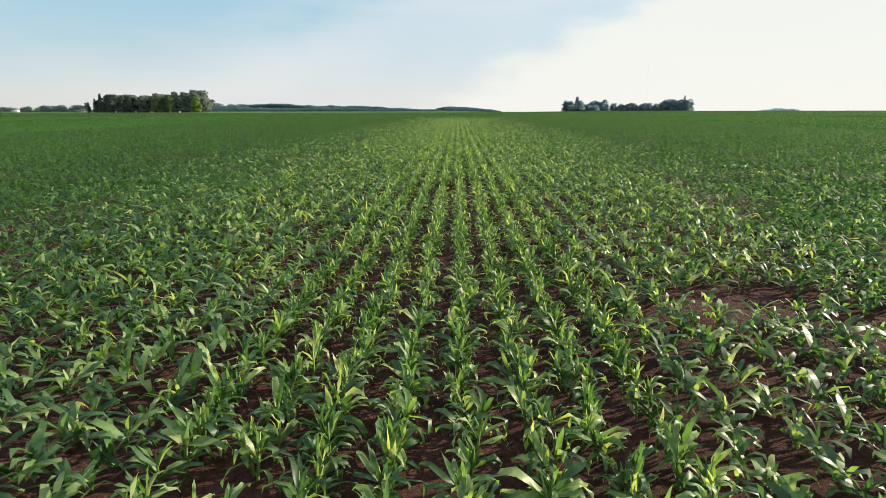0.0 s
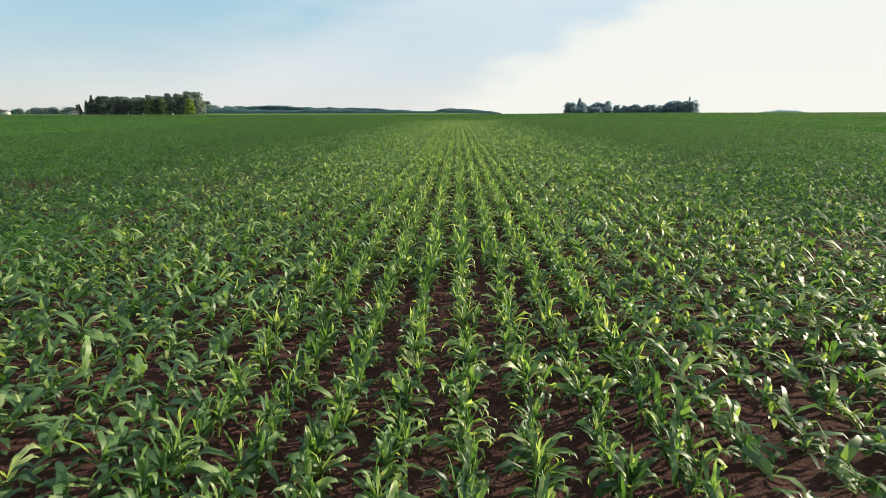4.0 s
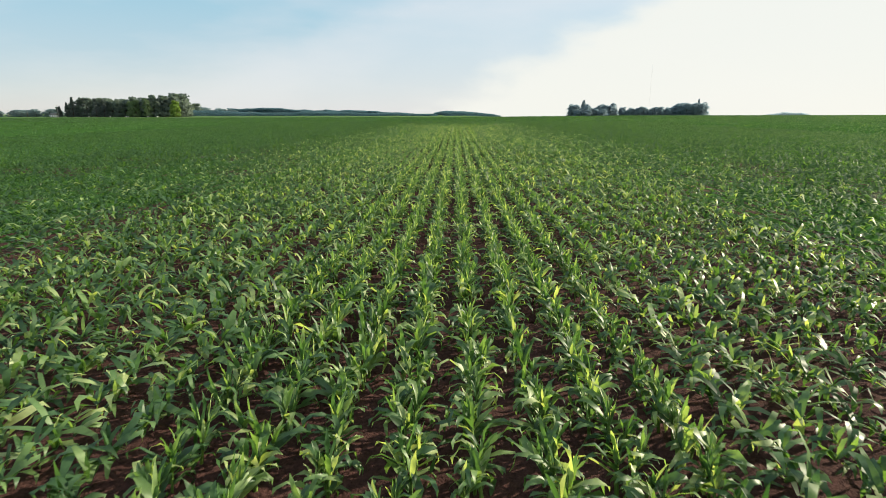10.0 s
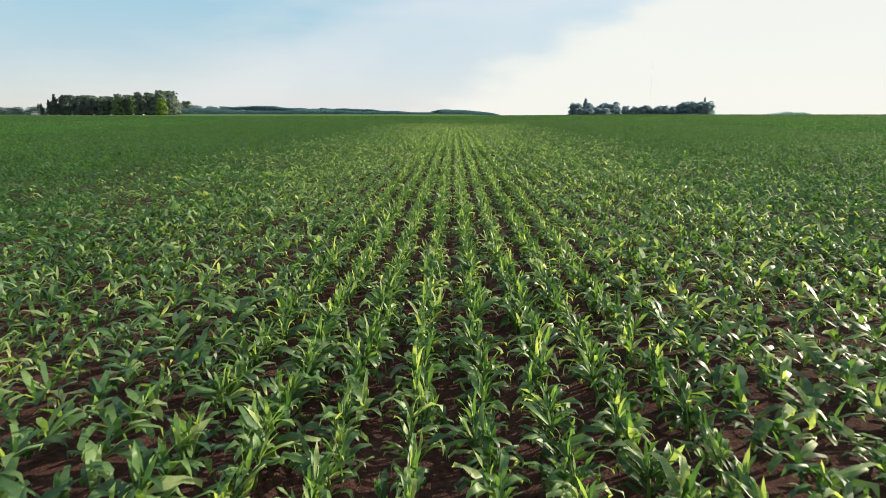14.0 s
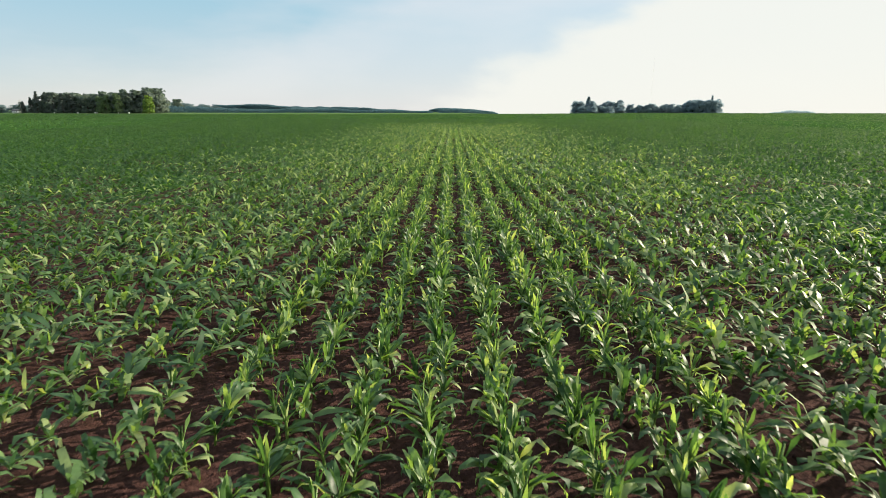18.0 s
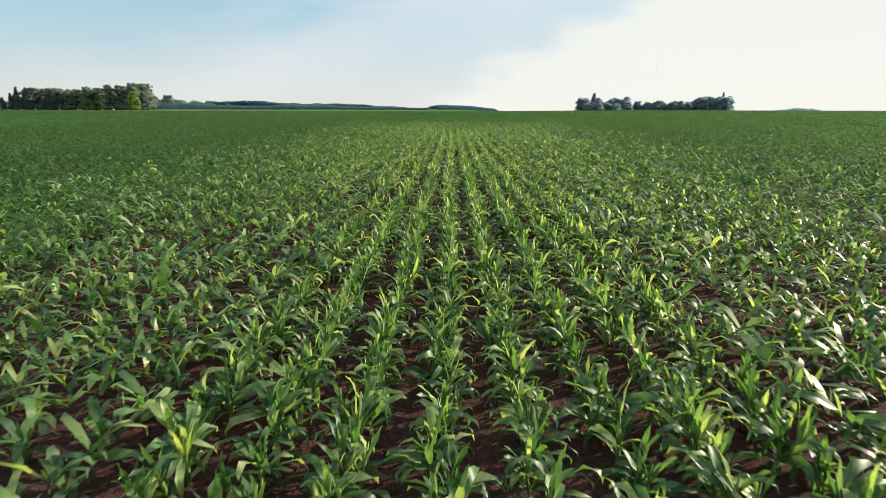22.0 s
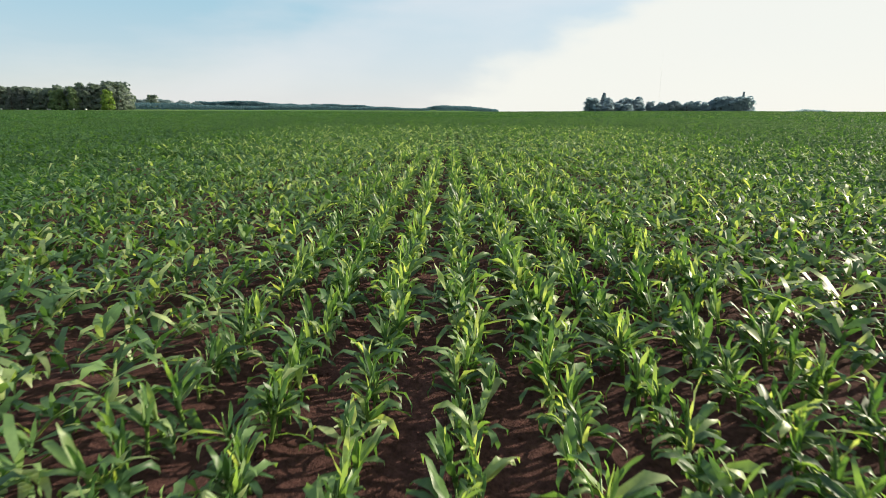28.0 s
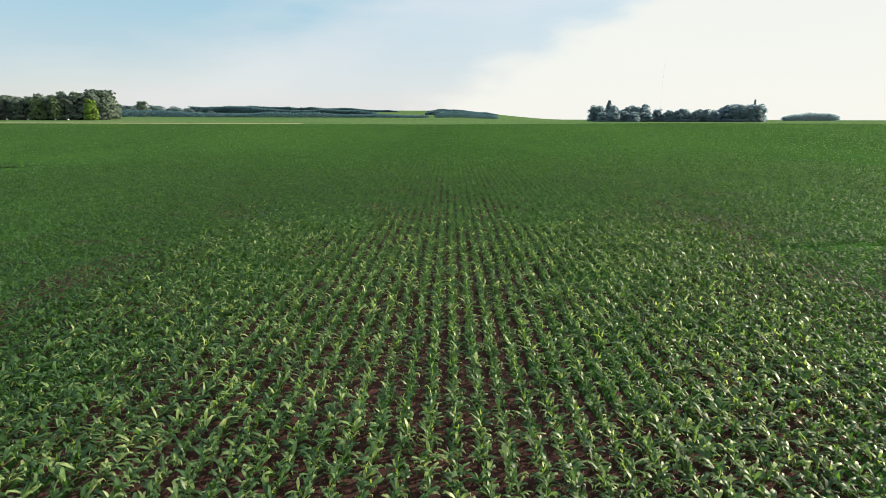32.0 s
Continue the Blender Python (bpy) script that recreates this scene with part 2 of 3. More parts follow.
def tube(points, radii, sides=6):
    """A tapered tube along points."""
    pts = [Vector(p) for p in points]
    vs, ts = [], []
    for i, p in enumerate(pts):
        d = (pts[min(i + 1, len(pts) - 1)] - pts[max(i - 1, 0)]).normalized()
        a = d.orthogonal().normalized()
        b = d.cross(a)
        for k in range(sides):
            w = 2 * math.pi * k / sides
            vs.append(p + (a * math.cos(w) + b * math.sin(w)) * radii[i])
    for i in range(len(pts) - 1):
        for k in range(sides):
            a, b = i * sides + k, i * sides + (k + 1) % sides
            ts += [(a, b, b + sides), (a, b + sides, a + sides)]
    top = (len(pts) - 1) * sides
    ts += [(top, top + k, top + k + 1) for k in range(1, sides - 1)]
    return np.array(vs, np.float32), np.array(ts, np.int32)


def box(x0, x1, y0, y1, z0, z1):
    v = np.array([(x, y, z) for z in (z0, z1) for y in (y0, y1) for x in (x0, x1)], np.float32)
    q = [(0, 2, 3, 1), (4, 5, 7, 6), (0, 1, 5, 4), (2, 6, 7, 3), (0, 4, 6, 2), (1, 3, 7, 5)]
    return v, np.array([t for a, b, c, d in q for t in ((a, b, c), (a, c, d))], np.int32)

# ---------------------------------------------------------------- corn


def leaf_line(rng, kind):
    """Base height, length, width, start angle and end angle of one corn leaf; kind 0 low, 1 arching, 2 in the whorl."""
    if kind == 0:
        return rng.uniform(.04, .10), rng.uniform(.28, .40), rng.uniform(.042, .058), rng.uniform(14, 36), rng.uniform(-95, -45)
    if kind == 1:
        return rng.uniform(.09, .27), rng.uniform(.32, .50), rng.uniform(.050, .080), rng.uniform(18, 54), rng.uniform(-140, -80)
    return rng.uniform(.17, .29), rng.uniform(.24, .36), rng.uniform(.036, .056), rng.uniform(68, 88), rng.uniform(0, 80)


def leaf_mesh(rng, kind, turn, steps, fold, broad=1.0):
    z0, length, width, e0, e1 = leaf_line(rng, kind)
    width *= broad
    twist = rng.uniform(-.9, .9)
    bend = rng.uniform(-.9, .9)
    fall = rng.uniform(.35, .7) if rng.random() < .45 else 0      # where a leaf folds over
    p, v, t = np.array((0.0, 0.0, z0)), [], []
    droop = rng.uniform(1.4, 2.8)
    ripple, phase = rng.uniform(.10, .30) * width, rng.uniform(0, 6.28)      # how far the margins wave
    reach = [1 - (1 - i / steps) ** 1.4 for i in range(steps + 1)]      # closer together towards the blunt tip
    for i, s in enumerate(reach):
        k = min(1, max(0, (s - fall + .3) / .6))
        e = radians(e0 + (e1 - e0) * (k * k * (3 - 2 * k) if fall else s ** droop))
        a = turn + bend * s
        ahead = np.array((math.cos(a) * math.cos(e), math.sin(a) * math.cos(e), math.sin(e)))
        side = np.array((-math.sin(a), math.cos(a), 0.0))
        up = np.cross(ahead, side)
        side = side * math.cos(twist * s) + up * math.sin(twist * s)
        w = width * min(1.0, .45 + 2.2 * s) * (1 - s ** 4.2) * .5 * (1 + .16 * math.sin(11 * s + turn))
        if i == steps:
            v.append(p.copy())
        elif fold:
            over = np.cross(ahead, side)
            v += [p - side * w + over * ripple * math.sin(13 * s + phase), p - over * w * .62 * (1 - s), p + side * w + over * ripple * math.sin(13 * s + phase + 2)]
        else:
            v += [p - side * w, p + side * w]
        p = p + ahead * length * (reach[min(i + 1, steps)] - s)
    n = 3 if fold else 2
    for i in range(steps - 1):
        for k in range(n - 1):
            a = i * n + k
            t += [(a, a + 1, a + 1 + n), (a, a + 1 + n, a + n)]
    tip = steps * n
    t += [(tip - n + k, tip - n + k + 1, tip) for k in range(n - 1)]
    return np.array(v, np.float32), np.array(t, np.int32)


def corn_pieces(seed, detail):
    """The leaves and the stalk of one young corn plant, as (verts, tris) each."""
    rng = random.Random(seed)
    plane = rng.uniform(0, math.pi)
    kinds = {0: [0, 1, 1, 1, 1, 1, 1, 2, 2, 2], 1: [0, 1, 1, 1, 1, 1, 2], 2: [1, 1, 1, 1, 0, 1]}[detail]
    out = []
    for i, kind in enumerate(kinds):
        turn = plane + math.pi * (i % 2) + rng.uniform(-.5, .5)
        if detail == 2:
            v, t = leaf_mesh(rng, kind, turn, 2, False)
            mid = (v[2] + v[3]) / 2
            v = np.array((v[:2].mean(axis=0), mid + (v[2] - mid) * 1.45, mid + (v[3] - mid) * 1.45, v[4]), np.float32) * np.array((1.1, 1.1, .9), np.float32)
            t = np.array([(0, 1, 2), (1, 3, 2)], np.int32)
        else:
            v, t = leaf_mesh(rng, kind, turn, 4 if detail == 0 else 3, detail == 0, 1.0 if detail == 0 else 1.3)
        if detail == 1:
            v = v * np.array((.93, .93, .80 if kind == 2 else 1.0), np.float32)
        out.append((v, t))
    tilt = Euler((rng.uniform(-.25, .25), rng.uniform(-.25, .25), 0)).to_matrix()
    out = [(v @ np.array(tilt, np.float32).T, t) for v, t in out]
    if detail > 0:
        return out, None
    lean = rng.uniform(-.02, .02)
    v, t = tube([(0, 0, -.03), (lean * .5, 0, .18), (lean, 0, .42)], [.019, .017, .005], 4)
    return out, (v @ np.array(tilt, np.float32).T, t)


ROW = 0.76


def grid_noise(rng, x, y, size):
    """Smooth value noise of about -1..1 over arrays of places, in patches of the given size."""
    table = rng.uniform(-1, 1, (256, 256))
    u, v = x / size, y / size
    i, j = np.floor(u).astype(int), np.floor(v).astype(int)
    a, b = u - i, v - j
    a, b = a * a * (3 - 2 * a), b * b * (3 - 2 * b)
    g = lambda p, q: table[p % 256, q % 256]
    return (g(i, j) * (1 - a) + g(i + 1, j) * a) * (1 - b) + (g(i, j + 1) * (1 - a) + g(i + 1, j + 1) * a) * b


def slots(rng, k0, k1, y0, y1, step):
    """Places, turns and sizes of the plants in rows k0..k1, between y0 and y1."""
    count = int((y1 - y0) / step)
    k, j = np.meshgrid(np.arange(k0, k1 + 1), np.arange(count), indexing="ij")
    x = (k * ROW).ravel() + rng.normal(0, .065, k.size)
    y = y0 + (j.ravel() + .5) * step + rng.normal(0, step * .25, k.size)
    size = np.interp(y, (0, 45, 100, 172, 190), (1.13, 1.09, 1.07, 1.07, 1.17)) + .11 * grid_noise(np.random.default_rng(5), x, y, 3.1) + .09 * grid_noise(np.random.default_rng(6), x, y, 9.0) + rng.normal(0, .12, k.size)
    bare = grid_noise(np.random.default_rng(7), x, y, 2.3) + .5 * grid_noise(np.random.default_rng(8), x, y, .9)
    hole = np.minimum(np.hypot((x - 5.7) / 1.5, (y - 10.6) / 1.0), np.hypot((x - 7.6) / 1.2, (y - 9.0) / .8))
    for hx, hy, wide, deep in ((20, 34, 7, .8), (29, 186, 6, .9), (30, 213, 8, .9)):      # thin strips in the crop
        hole = np.minimum(hole, np.hypot((x - hx) / wide, (y - hy - .08 * (x - hx)) / deep))
    hole = hole + .35 * bare
    keep = (rng.random(k.size) > .05) & ((bare > -1.25) | (np.abs(x) > 9)) & (hole > .85)
    return np.stack([x, y, rng.uniform(0, 2 * math.pi, k.size), np.clip(size, .5, 1.4)], 1)[keep]


def corn_mass(places, protos, rng):
    """Joined plants: a copy of one of the plants in protos at every place, more of them in the darkened leaf further
    off.
    """
    which = rng.integers(0, len(protos), len(places))
    vs, ts, ms, at = [], [], [], 0
    for i, (v, t, m) in enumerate(protos):
        p = places[which == i]
        if not len(p):
            continue
        c, s, k = np.cos(p[:, 2]), np.sin(p[:, 2]), p[:, 3]
        x = (v[None, :, 0] * c[:, None] - v[None, :, 1] * s[:, None]) * k[:, None] + p[:, :1]
        y = (v[None, :, 0] * s[:, None] + v[None, :, 1] * c[:, None]) * k[:, None] + p[:, 1:2]
        z = v[None, :, 2] * k[:, None]
        vs.append(np.stack([x, y, z], 2).reshape(-1, 3))
        ts.append((t[None] + (np.arange(len(p)) * len(v))[:, None, None] + at).reshape(-1, 3))
        # Share of plants given the darkened leaf, standing for shade further off.
        darkened = rng.random(len(p)) < np.clip(np.maximum((np.abs(p[:, 0]) - 3) / 18, (p[:, 1] - 176) / 55), .10, 1)
        ms.append((m[None] + 2 * (darkened[:, None] & (m[None] == 0))).ravel())
        at += len(p) * len(v)
    return np.concatenate(vs), np.concatenate(ts), np.concatenate(ms)


def corn_protos(count, detail, first):
    out = []
    for i in range(count):
        leaves, stalk = corn_pieces(first + i, detail)
        n = sum(len(t) for v, t in leaves)
        v, t = join(leaves + ([stalk] if stalk else []))
        m = np.zeros(len(t), np.int32)
        m[n:] = 1
        out.append((v, t, m))
    return out


NEAR_LO, NEAR_HI, MID_LO, MID_HI, WIDE_K, SIDE_K, FAR_K = -4, 3, -13, 12, 26, 42, 110
STRETCHES = ((5.5, 12.5, 0.0), (88.0, 95.0, -.76), (157.0, 164.0, -.76))      # where the plants of the middle rows stand singly
rng = np.random.default_rng(11)
near = slots(rng, NEAR_LO, NEAR_HI, 3.2, 178.0, .165)
single = np.any([(near[:, 1] > a) & (near[:, 1] < b) & (np.abs(near[:, 0] - c) < ROW * 1.5) for a, b, c in STRETCHES], axis=0)


def both_sides(lo, hi, edge, y0, y1, step):
    """Plants in the rows from the given ones out to the edge, on both sides."""
    return [slots(rng, a, b, y0, y1, step) for a, b in ((-edge, lo - 1), (hi + 1, edge))]


mid = np.concatenate([slots(rng, a, b, 2.0, 178.0, .16) for a, b in ((MID_LO, NEAR_LO - 1), (NEAR_HI + 1, MID_HI))]
                     + [slots(rng, -WIDE_K, WIDE_K, 178.0, 220.0, .14)])
mid = np.concatenate([mid[np.abs(mid[:, 0]) < 1.5 + mid[:, 1] * .85], slots(rng, -16, 16, -6.0, 3.2, .2)])
far = np.concatenate(both_sides(MID_LO, MID_HI, SIDE_K, 4.0, 178.0, .26) + both_sides(-SIDE_K, SIDE_K, 90, 20.0, 220.0, .5)
                     + both_sides(-WIDE_K, WIDE_K, SIDE_K, 178.0, 220.0, .24)
                     + [slots(rng, -SIDE_K, SIDE_K, 220.0, 255.0, .22), slots(rng, -FAR_K, FAR_K, 255.0, 320.0, .45)]
                     + both_sides(-SIDE_K, SIDE_K, FAR_K, 220.0, 255.0, .4))
far = far[(np.abs(far[:, 0]) < np.minimum(rng.uniform(58, 84, len(far)), 12 + far[:, 1] * .9)) & (far[:, 1] < rng.uniform(255, 318, len(far)))]

for name, places, detail, count, label in (
        ("corn_rows", near[~single], 0, 24, "young green corn plants in straight rows over dark soil"),
        ("corn_rows_beside", mid, 1, 20, "young green corn plants in rows, leaves catching the sun"),
        ("corn_rows_beyond", far, 2, 24, "dense rows of young green corn further off")):
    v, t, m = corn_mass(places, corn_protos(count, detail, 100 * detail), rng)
    tagged(new(name, tri_mesh(name, v, t, [m_corn, m_stalk, m_corn_dark], m)), label, "corn", kind="stuff")


def corn_plant(seed):
    """One plant that stands singly: stalk and leaves of their own."""
    leaves, stalk = corn_pieces(seed, 0)
    plant = new("corn_plant")
    part("stalk", tri_mesh("stalk", *stalk, [m_stalk]), plant)
    for v, t in leaves:
        part("leaf", tri_mesh("leaf", v, t, [m_corn]), plant)
    return tagged(plant, "young corn plant with arching green leaves in dark soil", "corn plant", "corn plants in the rows")


kinds = [corn_plant(s) for s in range(8)]
for i, (x, y, turn, size) in enumerate(near[single]):
    m = Matrix.LocRotScale((x, y, 0), Euler((0, 0, turn)), None)
    plant = kinds[i] if i < len(kinds) else copy_thing(kinds[i % len(kinds)], m)
    plant.matrix_basis = m @ Matrix.Diagonal((size, size, size, 1))

# ---------------------------------------------------------------- ground


def spread(near_lo, near_hi, step, far_lo, far_hi, grow=1.22):
    """Grid lines: even between near_lo and near_hi, then ever wider out to far_lo and far_hi."""
    mid_lines = list(np.arange(near_lo, near_hi + step * .5, step))
    up, d = [mid_lines[-1]], step
    while up[-1] < far_hi:
        d *= grow
        up.append(min(up[-1] + d, far_hi))
    down, d = [mid_lines[0]], step
    while down[-1] > far_lo:
        d *= grow
        down.append(max(down[-1] - d, far_lo))
    return np.array(down[:0:-1] + mid_lines + up[1:])


def sheet(xs, ys, height):
    gx, gy = np.meshgrid(xs, ys)
    v = np.stack([gx.ravel(), gy.ravel(), height(gx.ravel(), gy.ravel())], 1)
    i, j = np.meshgrid(np.arange(len(xs) - 1), np.arange(len(ys) - 1))
    a = (j * len(xs) + i).ravel()
    b, c, d = a + 1, a + 1 + len(xs), a + len(xs)
    return v, np.concatenate([np.stack([a, b, c], 1), np.stack([a, c, d], 1)])


FIELD_END = 535.0


def land(x, y):
    """Height of the land: level, but falling away beyond the field on the sunny side."""
    side = np.clip((x / np.maximum(y, 1) + .02) / .22, 0, 1)
    rise = np.clip((y - 280) / 250, 0, 1) * np.clip(x / 140, 0, 1)
    return 1.1 * rise - .0165 * np.maximum(y - 548, 0) * side * side * (3 - 2 * side)


def soil_height(x, y):
    inside = (np.abs(x) < 34) & (y > -8) & (y < 256)
    lumps = .022 * grid_noise(np.random.default_rng(21), x, y, .31) + .014 * grid_noise(np.random.default_rng(22), x, y, .13)
    return np.where(inside, lumps + .018 * np.cos(2 * math.pi * x / ROW) - .015, -.05 + land(x, y) - 9 * np.clip((y - FIELD_END) / 300, 0, 1))


ground_me = tri_mesh("ground", *sheet(spread(-10.26, 9.5, .19, -4500, 4500, 1.12), spread(-6, 216, .7, -1500, 4600, 1.15), soil_height), [m_soil])
ground = tagged(new("ground", ground_me), "dark brown tilled soil between the corn rows", "soil", kind="structure")


def clods(count, x1, y0, y1):
    """Loose lumps of soil between the rows."""
    r = np.random.default_rng(41)
    ball = np.array([(1, 0, 0), (0, 1, 0), (-1, 0, 0), (0, -1, 0), (0, 0, .8), (0, 0, -.8)], np.float32)
    faces = np.array([(0, 1, 4), (1, 2, 4), (2, 3, 4), (3, 0, 4), (1, 0, 5), (2, 1, 5), (3, 2, 5), (0, 3, 5)], np.int32)
    c = np.stack([r.uniform(-x1, x1, count), r.uniform(y0, y1, count), np.zeros(count)], 1)
    c[:, 2] = soil_height(c[:, 0], c[:, 1]) + .004
    k = r.gamma(2.0, .009, (count, 1, 1)) + .006
    v = (ball[None] * r.uniform(.6, 1.3, (count, 6, 3)) * k + c[:, None]).reshape(-1, 3)
    return v, (faces[None] + (np.arange(count) * 6)[:, None, None]).reshape(-1, 3)


tagged(new("soil_clods", tri_mesh("soil_clods", *clods(6000, 3.6, 4.5, 178), [m_soil], smooth=False)), "loose dark soil clods between the corn rows", "soil clods", kind="stuff")

# Canopy of the corn too far off to tell plants apart: a low rough sheet round the built rows.


def canopy_height(x, y):
    sink = np.clip(np.maximum((y - 262) / 60, (np.abs(x) - 54) / 20), 0, 1)
    sink = np.maximum(sink, ((np.abs(x) > 11 + np.maximum(y, 0) * .9) | (y < -6)) * 1.0)
    return land(x, y) + .06 - .3 * np.clip((y - FIELD_END + 18) / 18, 0, 1) + .3 * sink + .10 * grid_noise(np.random.default_rng(31), x, y, 1.7) + .07 * grid_noise(np.random.default_rng(32), x, y, 5.0)


def ridged_height(x, y):
    return canopy_height(x, y) + .13 * np.cos(2 * math.pi * x / ROW) * np.clip((30 - np.abs(x)) / 15, 0, 1)


def outside(v, t):
    """Leaves out what lies under the built rows."""
    c = v[t].mean(axis=1)
    return v, t[np.abs(c[:, 0]) > 11.5 + np.maximum(c[:, 1], 0) * .9]


far_y = np.concatenate([np.arange(262, 360, 1.2), np.arange(360, FIELD_END, 3.5)])
pieces = [sheet(np.linspace(-720, -30.02, 130), far_y, canopy_height),
          sheet(np.linspace(30.78, 720, 130), far_y, canopy_height),
          sheet(np.arange(-80, 81) * .38 + .38, np.concatenate([np.arange(262, 360, 2.5), np.arange(360, FIELD_END, 8.0)]), ridged_height),
          sheet(np.linspace(-720, -54, 90), np.linspace(-120, 262, 85), canopy_height),
          sheet(np.linspace(54, 720, 90), np.linspace(-120, 262, 85), canopy_height),
          sheet(np.arange(-13, 14, 1.3), np.arange(-120, -5, 2.5), canopy_height),
          outside(*sheet(np.arange(-60, 61, 2.0), np.arange(-120, 60, 2.0), canopy_height))]


def low_height(x, y):
    """A sheet for the lower leaves among the rows further off, sinking into the soil towards the near rows."""
    rise = np.clip(np.maximum(.58 + (np.abs(x) - 9.0) / 60.0, .56 + (y - 190) / 130) + .12 * grid_noise(np.random.default_rng(33), x, y, 2.6) * (y < 255), 0, 1)
    return ridged_height(x, y) + .04 * rise - .02 - .34 * (1 - rise)


# Sheet added to close the gaps between rows; leaf shade is in its colour.
low_v, low_t = sheet(np.arange(-142, 143) * .38, np.arange(0, 264, 2.0), low_height)
low_c = low_v[low_t].mean(axis=1)
low_t = low_t[((np.abs(low_c[:, 0]) > 9) | (low_c[:, 1] > 190)) & (np.abs(low_c[:, 0]) < 13 + low_c[:, 1] * .9)]
tagged(new("corn_undergrowth", tri_mesh("corn_undergrowth", low_v, low_t, [m_far_corn])), "dark green sheet standing for shaded lower leaves between the corn rows further off", "corn", kind="stuff")
tagged(new("corn_field_far", tri_mesh("corn_field_far", *join(pieces), [m_far_corn])), "even green corn field reaching to the trees", "corn field", kind="stuff")


def far_leaves(count):
    """Single leaf blades standing out of the far canopy, thinner with distance."""
    r = np.random.default_rng(52)
    y = 262 + (FIELD_END - 264) * r.random(count) ** 1.25
    x = r.uniform(-1, 1, count) * (y * .85 + 25)
    y, x = np.concatenate([y, r.uniform(20, 268, count // 5)]), np.concatenate([x, r.choice((-1, 1), count // 5) * r.uniform(56, 150, count // 5)])
    keep = (np.abs(x) < y * .85 + 30) & ((y < 268) | (r.random(len(y)) < np.clip((y - 262) / 50, .25, 1)))
    x, y = x[keep], y[keep]
    x = np.where(np.abs(x) < 60, np.round(x / ROW) * ROW + r.normal(0, .07, len(x)), x)
    n = len(x)
    foot = np.stack([x, y, canopy_height(x, y) - .12], 1)
    a, lean, wide, high = r.uniform(0, 2 * math.pi, n), r.uniform(.1, .5, n), r.uniform(.05, .11, n) * (1 + y / 500), r.uniform(.2, .42, n)
    out, side = np.stack([np.cos(a), np.sin(a), a * 0], 1), np.stack([-np.sin(a), np.cos(a), a * 0], 1)
    up = np.array((0, 0, 1.0))
    crest = foot + out * (lean * .5)[:, None] + up * high[:, None]
    v = np.stack([foot, crest - side * wide[:, None], crest + side * wide[:, None], foot + out * (lean * 1.3)[:, None] + up * (high * r.uniform(.3, 1.1, n))[:, None]], 1).reshape(-1, 3)
    q = np.arange(n)[:, None] * 4
    return v, np.concatenate([q + (0, 1, 2), q + (1, 3, 2)])


tagged(new("corn_leaves_far", tri_mesh("corn_leaves_far", *far_leaves(130000), [m_corn_dark])), "green corn leaves over the far part of the field", "corn", kind="stuff")


# ---------------------------------------------------------------- beyond the field
m_pasture = surface_material("pasture", [(0.3, (0.07, 0.14, 0.055)), (0.5, (0.095, 0.165, 0.065)), (0.7, (0.13, 0.18, 0.085))], 0.006, 1.0, fine=0.3, spec=0.0)
pasture_v, pasture_t = sheet(np.arange(-4400, 4401, 55.0), np.concatenate([np.arange(FIELD_END, 900, 21.0), np.arange(900, 4600, 92.0)]), lambda x, y: land(x, y) + .02)
tagged(new("pasture", tri_mesh("pasture", pasture_v, pasture_t, [m_pasture])), "flat green pasture behind the corn field", "pasture", kind="structure")
verge_v, verge_t = sheet(np.arange(-580, -92, 4.0), np.array([535.5, 538.0, 541.0, 545.0, 550.0, 556.0]), lambda x, y: .08 + .25 * np.exp(-((y - 541) / 4.0) ** 2) + .05 * np.sin(x * .7))
tagged(new("verge", tri_mesh("verge", verge_v, verge_t, [m_verge])), "strip of dry pale grass along the field's edge", "grass verge", kind="structure")


AFAR = 1.038      # how much further off and larger than first laid out all that stands beyond the field is


def lobe_leaves(rng, centre, radius, count, size):
    """Leaf clumps scattered over one lobe of a crown."""
    d = rng.normal(size=(count, 3))
    d /= np.linalg.norm(d, axis=1)[:, None]
    d[:, 2] = np.where(d[:, 2] < -.45, -d[:, 2], d[:, 2])
    p = np.asarray(centre) + d * np.asarray(radius) * rng.uniform(.72, 1.08, (count, 1))
    lean = d + rng.normal(0, .35, (count, 3))
    a = np.cross(lean, rng.normal(size=(count, 3)))
    a /= np.linalg.norm(a, axis=1)[:, None]
    b = np.cross(a, lean)
    b /= np.linalg.norm(b, axis=1)[:, None]
    k = size * rng.uniform(.55, 1.25, (count, 1))
    v = np.stack([p - a * k, p + b * k * .8, p + a * k, p - b * k * .8], 1).reshape(-1, 3)
    q = np.arange(count)[:, None] * 4
    return v, np.concatenate([q + (0, 1, 2), q + (0, 2, 3)])


